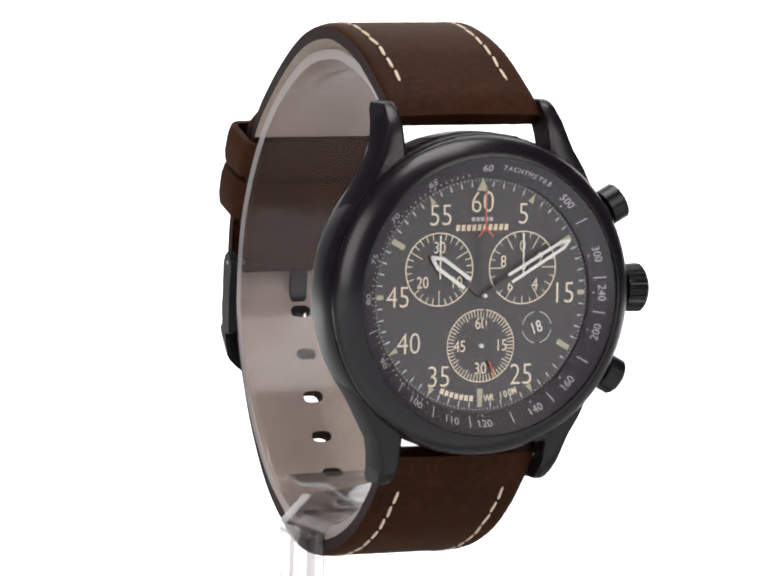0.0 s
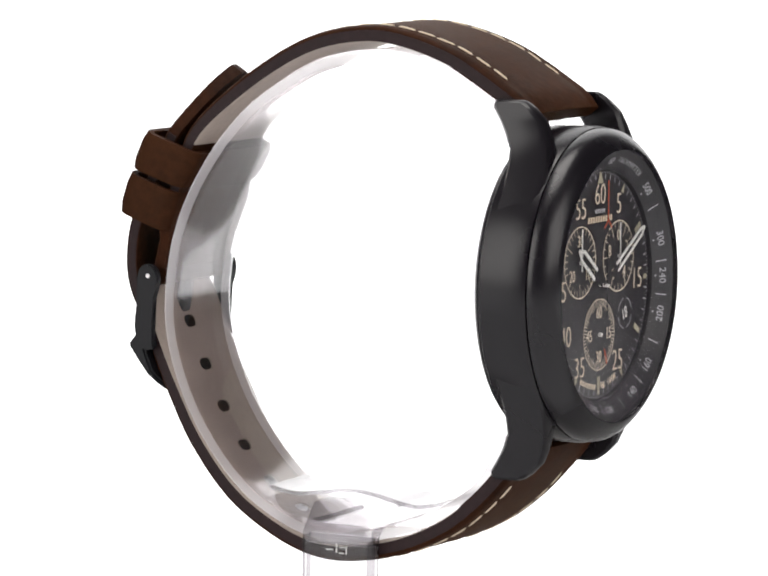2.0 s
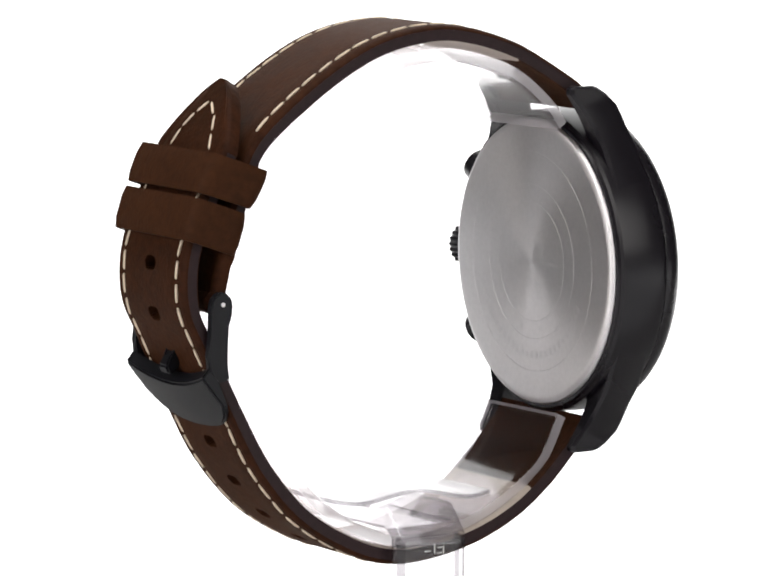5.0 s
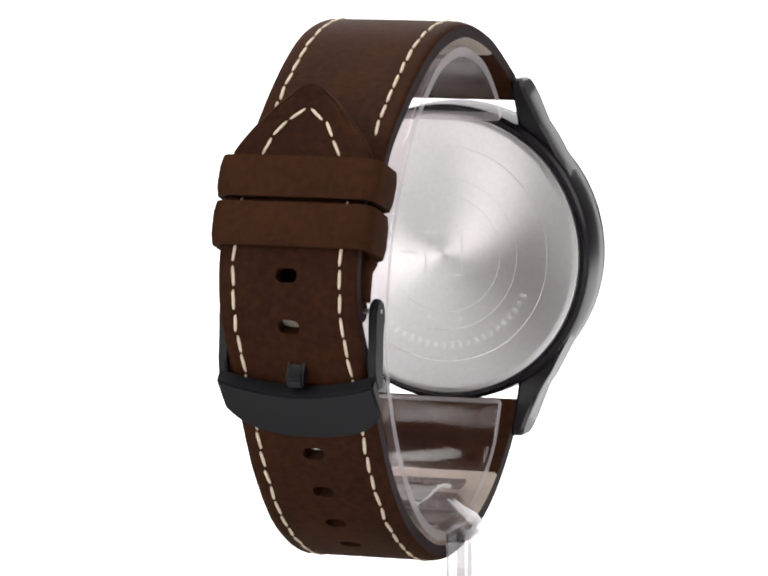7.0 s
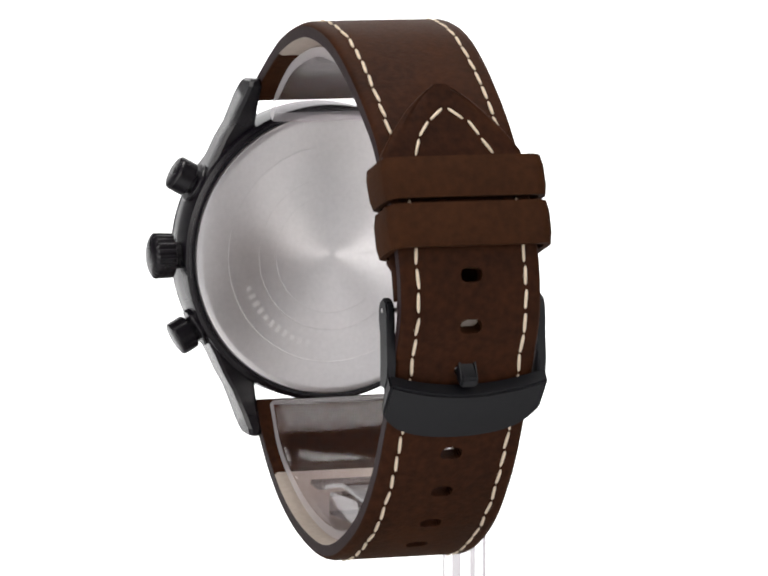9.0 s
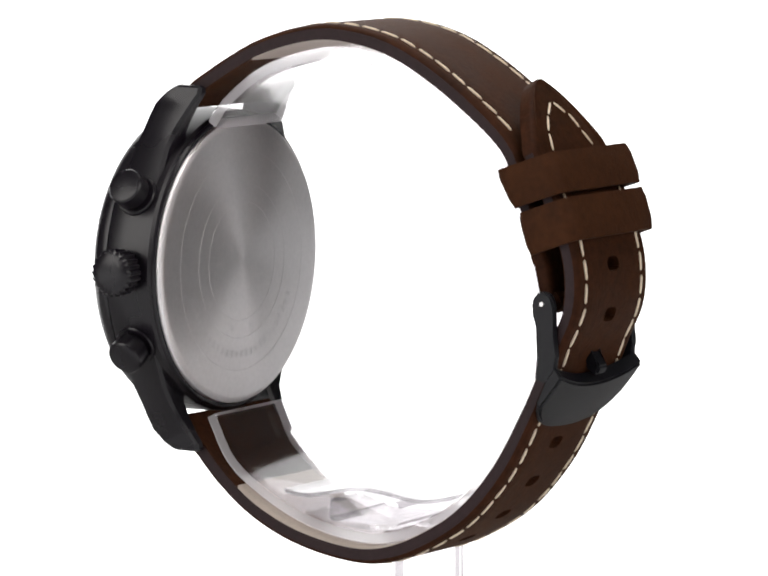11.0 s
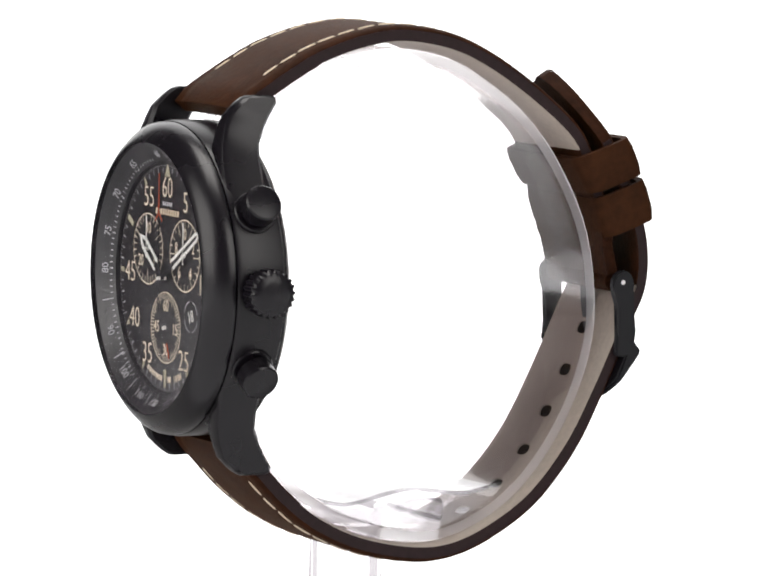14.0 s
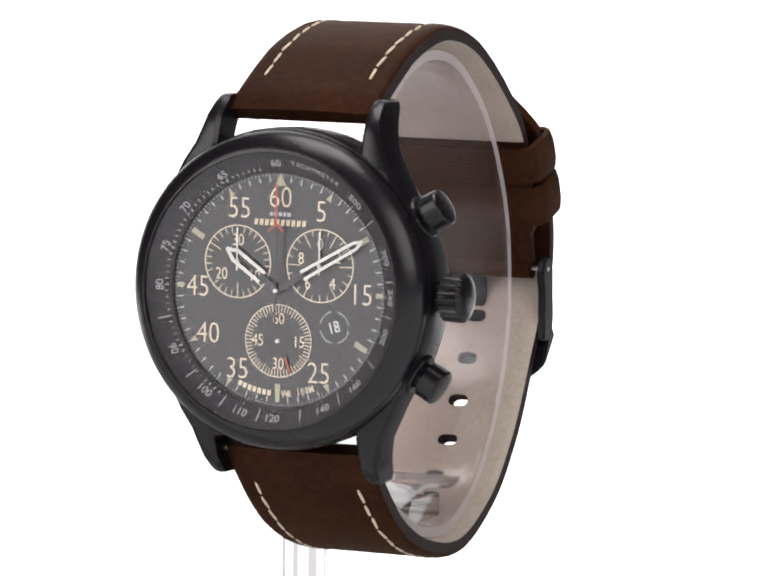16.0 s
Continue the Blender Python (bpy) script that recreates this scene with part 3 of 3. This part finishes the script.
def ring(cx, cz, r, w, mat, name="ring", a0=0, a1=360):
    return ticks([(a0 + (a1 - a0) * k / 72, r - w / 2, r + w / 2, 1.05 * 2 * math.pi * r / 72 * (a1 - a0) / 360) for k in range(72)], mat, cx, cz, name)


def polar(a, r):
    return r * math.sin(radians(a)), r * math.cos(radians(a))


for n, a in (("60", 0), ("5", 30), ("15", 90), ("25", 150), ("35", 210), ("40", 240), ("45", 270), ("55", 330)):
    x, z = polar(a, 12.7)
    letters(n, 4.2, CREAM, x * 0.97, z, wide=0.86, bold=-0.05)
for n in (60, 65, 70, 75, 80, 90, 100, 110, 120, 140, 160, 200, 240, 300, 500):
    a = (360 * 60 / n) % 360
    x, z = polar(a, 17.4)
    letters(str(n), 1.55, PALE, x, z, a if a <= 95 or a > 265 else a - 180, 1.0, lift=1.72, slope=33 if a <= 95 or a > 265 else -33)
    if n not in (60,):
        ticks([(a, 16.3, 16.5, 0.22)], PALE, 0, 0, "dot", 0.98)
word = "TACHYMETER"
for k, ch in enumerate(word):
    a = 8.5 + k * 2.55
    x, z = polar(a, 17.6)
    letters(ch, 1.1, PALE, x, z, a, 0.9, "letter", lift=1.72, slope=33)
word = "WR 100M"
for k, ch in enumerate(word):
    if ch != " ":
        a = 175.5 - k * 2.75
        x, z = polar(a, 14.2)
        letters(ch, 1.35, CREAM, x, z, a - 180, 0.75, "letter", bold=0.02)
for k in range(7):  # trade word: plain bars
    a = 203.5 - k * 3.05
    x, z = polar(a, 14.2)
    plate([(-0.27, -0.38), (0.27, -0.38), (0.27, 0.38), (-0.27, 0.38)], CREAM, x, z, a - 180, "printed_bar", 0.03, 0.02)
for k in range(5):  # maker's name: plain bars
    plate([(-0.25, -0.28), (0.25, -0.28), (0.25, 0.28), (-0.25, 0.28)], PALE, (k - 2) * 0.66, 10.35, 0, "printed_bar", 0.03, 0.02)
for k in range(10):
    plate([(-0.33, -0.42), (0.21, -0.42), (0.33, 0.42), (-0.21, 0.42)], ORANGE, (k - 4.5) * 0.80, 9.2, 0, "printed_bar", 0.03, 0.02)

# minute track and scale
part("chapter_ring", lathe([(16.05, FACE - 0.1), (16.05, FACE + 0.7), (16.25, FACE + 0.85), (18.93, FACE + 2.6), (18.93, FACE - 0.1)], CZ, 96), SCALE, dial, "black sloping scale ring")
ticks([(6 * k, 14.75, 15.45, 0.2) for k in range(60) if k % 5], PALE, 0, 0, "minute_track")
ticks([(6 * k + d, 15.6, 15.78, 0.16) for k in range(60) for d in (0, 2, 4)], PALE, 0, 0, "minute_dots")
ticks([(a, 16.5, 18.0, 0.16) for a in (55, 83, 99, 122, 145, 166, 187, 206, 226, 255)], PALE, 0, 0, "scale_line", 0.98)
ticks([(a, 16.4, 16.75, 0.15) for a in range(210, 352, 3)], PALE, 0, 0, "scale_dots", 0.98)
tri = [(-0.85, -0.75), (0.85, -0.75), (0, 1.05)]
small = [(-0.42, -0.55), (0.42, -0.55), (0, 0.75)]
bar_ = [(-0.38, -1.0), (0.38, -1.0), (0.38, 1.0), (-0.38, 1.0)]
stub = [(-0.32, -0.5), (0.32, -0.5), (0.32, 0.5), (-0.32, 0.5)]
for a in range(0, 360, 30):
    x, z = polar(a, 14.95)
    if a == 0:
        plate(tri, LUME, x, z, a)
    elif a in (30, 330):
        plate(small, LUME, x, z, a)
    elif a in (60, 120, 300):
        plate(bar_, LUME, *polar(a, 14.3), a)
    elif a == 180:
        plate([(-0.42, -1.25), (0.42, -1.25), (0.3, 1.25), (-0.3, 1.25)], LUME, *polar(a, 14.1), a)
    elif a in (90, 270):
        plate(stub, LUME, *polar(a, 15.0), a)
    else:
        plate(small, LUME, x, z, a)

# sub-dials
SUBS = ((-6.3, 3.6), (6.1, 3.6), (0.0, -6.95))
for cx, cz in SUBS:
    part("sub_dial", lathe([(0, FACE + 0.008), (4.85, FACE + 0.008), (4.85, FACE - 0.1), (0, FACE - 0.1)], CZ + cz, 64, cx), DIAL, dial, smooth=False)
ring(-6.3, 3.6, 4.95, 0.17, CREAM)
ring(6.1, 3.6, 4.95, 0.17, CREAM)
ring(0, -6.95, 4.95, 0.14, CREAM)
ticks([(12 * k, 4.0 if k % 5 else 2.9, 4.9, 0.13) for k in range(30) if k % 10] , CREAM, -6.3, 3.6, "sub_track")
ticks([(30 * k, 2.9 if k % 2 else 3.9, 4.9, 0.13) for k in range(12)] + [(15 + 30 * k, 4.2, 4.9, 0.12) for k in range(12)], CREAM, 6.1, 3.6, "sub_track")
ticks([(6 * k, 4.0 if k % 5 else 3.7, 4.9, 0.13) for k in range(60)], CREAM, 0, -6.95, "sub_track")
for n, a, r in (("30", 0, 3.0), ("10", 125, 3.1), ("20", 235, 3.0)):
    x, z = polar(a, r)
    letters(n, 2.3, CREAM, -6.3 + x, 3.6 + z, wide=0.8)
for n, a in (("0", 0), ("2", 65), ("4", 140), ("6", 217), ("8", 288)):
    x, z = polar(a, 3.0)
    letters(n, 2.3, CREAM, 6.1 + x, 3.6 + z, wide=0.8)
for n, a in (("60", 0), ("15", 90), ("30", 180), ("45", 270)):
    x, z = polar(a, 3.1)
    letters(n, 2.3, CREAM, x, -6.95 + z, wide=0.8)

# date disc in its round window
dx, dz = polar(119, 9.6)
for a in (10, 100, 190, 280):
    ring(dx, dz, 2.15, 0.14, PALE, "date_ring", a, a + 68)
letters("18", 2.3, WHITE, dx - 0.1, dz, -18, 0.8, "date")

# minute, hour and seconds pointers
def bars(lines, w, mat, lift, name, parent, depth=0.12):
    bms = []
    for (x0, z0), (x1, z1) in lines:
        d = Vector((x1 - x0, z1 - z0))
        a = math.degrees(math.atan2(d.x, d.y))
        L = d.length / 2
        bm = bmesh.new()
        bmesh.ops.create_cube(bm, size=1, matrix=Matrix.Translation(sv((x0 + x1) / 2, FACE + lift, CZ + (z0 + z1) / 2)) @ Matrix.Rotation(radians(a), 4, "Y") @ Matrix.Diagonal((w, depth, 2 * L + w * 0.6, 1)))
        bms.append(bm)
    return part(name, join(*bms), mat, parent, smooth=False)


def along(a, r, off=0.0):
    t = radians(a)
    return r * math.sin(t) + off * math.cos(t), r * math.cos(t) - off * math.sin(t)


minute = bars([(along(60.3, 4.6, 0.55), along(60.3, 13.4, 0.45)), (along(60.3, 4.6, -0.55), along(60.3, 13.4, -0.45)), (along(60.3, 13.4, 0.45), along(60.3, 14.6, 0)), (along(60.3, 13.4, -0.45), along(60.3, 14.6, 0))], 0.42, WHITE, 0.95, "minute_hand", watch)
bars([(along(60.3, 0), along(60.3, 4.6))], 0.8, DIAL, 0.95, "hand_root", minute, 0.1)
hour = bars([(along(305, 3.0, 0.75), along(305, 7.8, 0.75)), (along(305, 3.0, -0.75), along(305, 7.8, -0.75)), (along(305, 7.8, 0.75), along(305, 9.3, 0)), (along(305, 7.8, -0.75), along(305, 9.3, 0))], 0.5, WHITE, 0.6, "hour_hand", watch)
bars([(along(305, 0), along(305, 3.0))], 0.9, DIAL, 0.6, "hand_root", hour, 0.1)
sweep_hand = bars([((0, 9.0), (0, 14.6)), ((0, 9.2), (-1.1, 8.1)), ((0, 9.2), (1.1, 8.1))], 0.22, RED, 1.3, "seconds_hand", watch, 0.08)
bars([((0, -4.5), (0, 9.0))], 0.24, DIAL, 1.3, "hand_root", sweep_hand, 0.08)
part("hand_cap", lathe([(0, FACE + 1.5), (0.26, FACE + 1.5), (0.26, FACE + 0.1), (0, FACE + 0.1)], CZ, 24), WHITE, watch)
bars([((-6.3, 2.4), (-6.3, 8.2))], 0.22, WHITE, 0.35, "sub_hand", watch, 0.08)
bars([((6.1, 2.4), (6.1, 8.2))], 0.22, WHITE, 0.35, "sub_hand", watch, 0.08)
bars([((1.15, -9.1), (1.95, -11.1))], 0.24, RED, 0.35, "sub_hand", watch, 0.08)
for cx, cz in SUBS:
    part("hand_cap", lathe([(0, FACE + 0.5), (0.28, FACE + 0.5), (0.28, FACE), (0, FACE)], CZ + cz, 20, cx), WHITE, watch)

# the head leans back a little at 12 o'clock and sits slightly off the strap's line
for ob in list(watch.children):
    kind = ob.name.split(".")[0]
    if kind in ("upper_strap", "lower_strap", "keeper", "buckle"):
        ob.matrix_local = STRAP_SET
    else:
        c = Vector(sv(0, 30, CZ)) * 0.001
        ob.matrix_local = Matrix.Translation((-0.00036, 0, 0)) @ Matrix.Translation(c) @ Matrix.Rotation(radians(HEAD_TILT), 4, "X") @ Matrix.Translation(-c)

# ---- clear stand ----
stand = tagged(new("watch_stand"), "clear acrylic C-shaped watch display stand on a flat leg", "display stand")
RING = Path([(23.6, 23.0), (21.0, 26.4), (15.4, 30.6), (8.4, 33.0), (2.6, 33.6), (-4.7, 32.4), (-10.8, 29.4), (-17.4, 24.5), (-22.7, 18.2), (-26.9, 10.5), (-29.0, 3.0), (-29.4, -6.2), (-26.7, -15.4), (-21.7, -23.7), (-15.2, -30.1),
             (-7.1, -34.0), (0.1, -34.6), (8.5, -32.7), (15.6, -29.1), (20.6, -25.0), (23.8, -18.9)], 1)
RCOL = [-10, -9.6, -8.8, 0, 8.8, 9.6, 10]


def ring_side(sign):
    return lambda u, f: sign * (1.0 - (0.3 if abs(f) > 0.98 else 0.05 if abs(f) > 0.94 else 0))


def ring_half(u):
    return float(np.interp(u / RING.length, (0, 0.3, 0.5, 0.7, 1), (9.4, 9.0, 8.7, 9.0, 9.4)))


clear = [part("band", band(RING, 0, RING.length, ring_side(-1), ring_side(1), ring_half, cols=RCOL, step=1.0), ACRYLIC, stand, "curved clear acrylic band")]
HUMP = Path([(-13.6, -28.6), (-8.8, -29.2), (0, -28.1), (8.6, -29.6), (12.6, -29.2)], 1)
clear.append(part("saddle", band(HUMP, 0, HUMP.length, lambda u, f: -0.3, lambda u, f: 0.3, lambda u: 7.5, cols=RCOL, step=0.8), SADDLE_SHADE, stand, "wavy acrylic saddle with shading in its tint"))
leg_path = Path([(6.0, -31.3), (-7.5, -31.3), (-10.2, -31.35), (-11.8, -31.9), (-12.5, -33.3), (-12.7, -35.4), (-12.7, -38), (-12.7, -75.0)], 1)


def leg_mesh():
    bm = bmesh.new()
    rings = []
    for u in sorted(set(np.round(np.concatenate([np.linspace(0, 20, 6), np.linspace(20, 29, 14), np.linspace(29, leg_path.length, 8)]), 3))):
        p, t, n = leg_path.at(u)
        h = 1.7 if u < 14 else max(1.3, 1.7 - (u - 14) * 0.06)
        ringv = []
        for a, b in ((5.7, h - 0.9), (5.4, h - 0.25), (4.8, h), (-4.8, h), (-5.4, h - 0.25), (-5.7, h - 0.9), (-5.7, -h + 0.5), (-5.2, -h), (5.2, -h), (5.7, -h + 0.5)):
            q = p + n * b
            ringv.append(bm.verts.new(sv(q[0], a - 0.4, q[1])))
        rings.append(ringv)
    for a, b in zip(rings, rings[1:]):
        for k in range(10):
            bm.faces.new((a[k], a[(k + 1) % 10], b[(k + 1) % 10], b[k]))
    bm.faces.new(rings[0])
    bm.faces.new(rings[-1])
    return bm


clear.append(part("leg", leg_mesh(), LEG, stand, "flat clear acrylic leg with rounded shoulder"))
for ob in clear[:1]:
    ob.data.materials.append(SAWN)
    for f in ob.data.polygons:
        n_edge = abs(f.normal.x) > 0.8
        for u in (0, RING.length):
            p, t, n = RING.at(u)
            q = Vector(sv(0, *p)) * 0.001
            c = Vector((0, f.center.y, f.center.z))
            n_edge |= (c - q).length < 0.0011 and abs(f.normal.dot(Vector(sv(0, *t)))) > 0.9
        if n_edge:
            f.material_index = 1
# shoulder and rounded corners get the tints that paint in refraction shading
for mat in (SHOULDER_SHADE, CORNER_SHADE):
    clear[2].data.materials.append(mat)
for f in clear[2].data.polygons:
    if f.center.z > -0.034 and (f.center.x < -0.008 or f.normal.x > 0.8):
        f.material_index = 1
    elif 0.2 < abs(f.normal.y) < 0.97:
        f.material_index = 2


# worn white print on the leg's shoulder
for y, z, w, h in ((1.5, -35.9, 1.1, 0.12), (0.3, -35.6, 0.13, 1.4), (-0.6, -35.5, 0.8, 0.11), (-0.5, -36.3, 0.9, 0.1), (-1.2, -35.9, 0.12, 1.1)):
    b = bmesh.new()
    bmesh.ops.create_cube(b, size=1, matrix=Matrix.Translation((-14.03, y, z)) @ Matrix.Diagonal((0.05, w, h, 1)))
    part("printed_mark", b, WHITE, stand, "worn white printed mark", smooth=False)
# the stand is turned a little against the watch
for ob in stand.children:
    ob.matrix_local = Matrix.Translation((0.00045 if ob.name.split(".")[0] in ("leg", "printed_mark") else -0.0009, 0, 0)) @ Matrix.Rotation(radians(2.2), 4, "Z")


# ---- the watch and its stand turn ----
def motions():
    # time, turn of the plate, and its slight wobble sideways and to the front
    turns = ((0, 0.02, 0.62, 0.13), (1, 19.38, 0.76, -0.02), (2, 38.87, 0.58, 0.10), (3, 58.42, 0.30, 0.28), (4, 78.01, 0.01, 0.39), (5, 97.62, -0.22, 0.41), (6, 117.24, -0.37, 0.34), (7, 136.86, -0.44, 0.22), (8, 156.47, -0.46, 0.09), (9, 176.07, -0.45, -0.02), (10, 195.65, -0.41, -0.11), (11, 215.18, -0.36, -0.17), (12, 234.67, -0.30, -0.22), (13, 254.10, -0.22, -0.28), (14, 273.48, -0.11, -0.34), (15, 292.83, 0.05, -0.34), (16, 312.17, 0.27, -0.18))
    rows = [(t, pose(0.0001, 0, 0, lean, 0, 0) @ pose(0, 0, 0, 0, sway, 0) @ pose(0, 0, 0, 0, 0, 23.33 + a)) for t, a, sway, lean in turns]
    walk(watch, rows)
    walk(stand, rows)


motions()
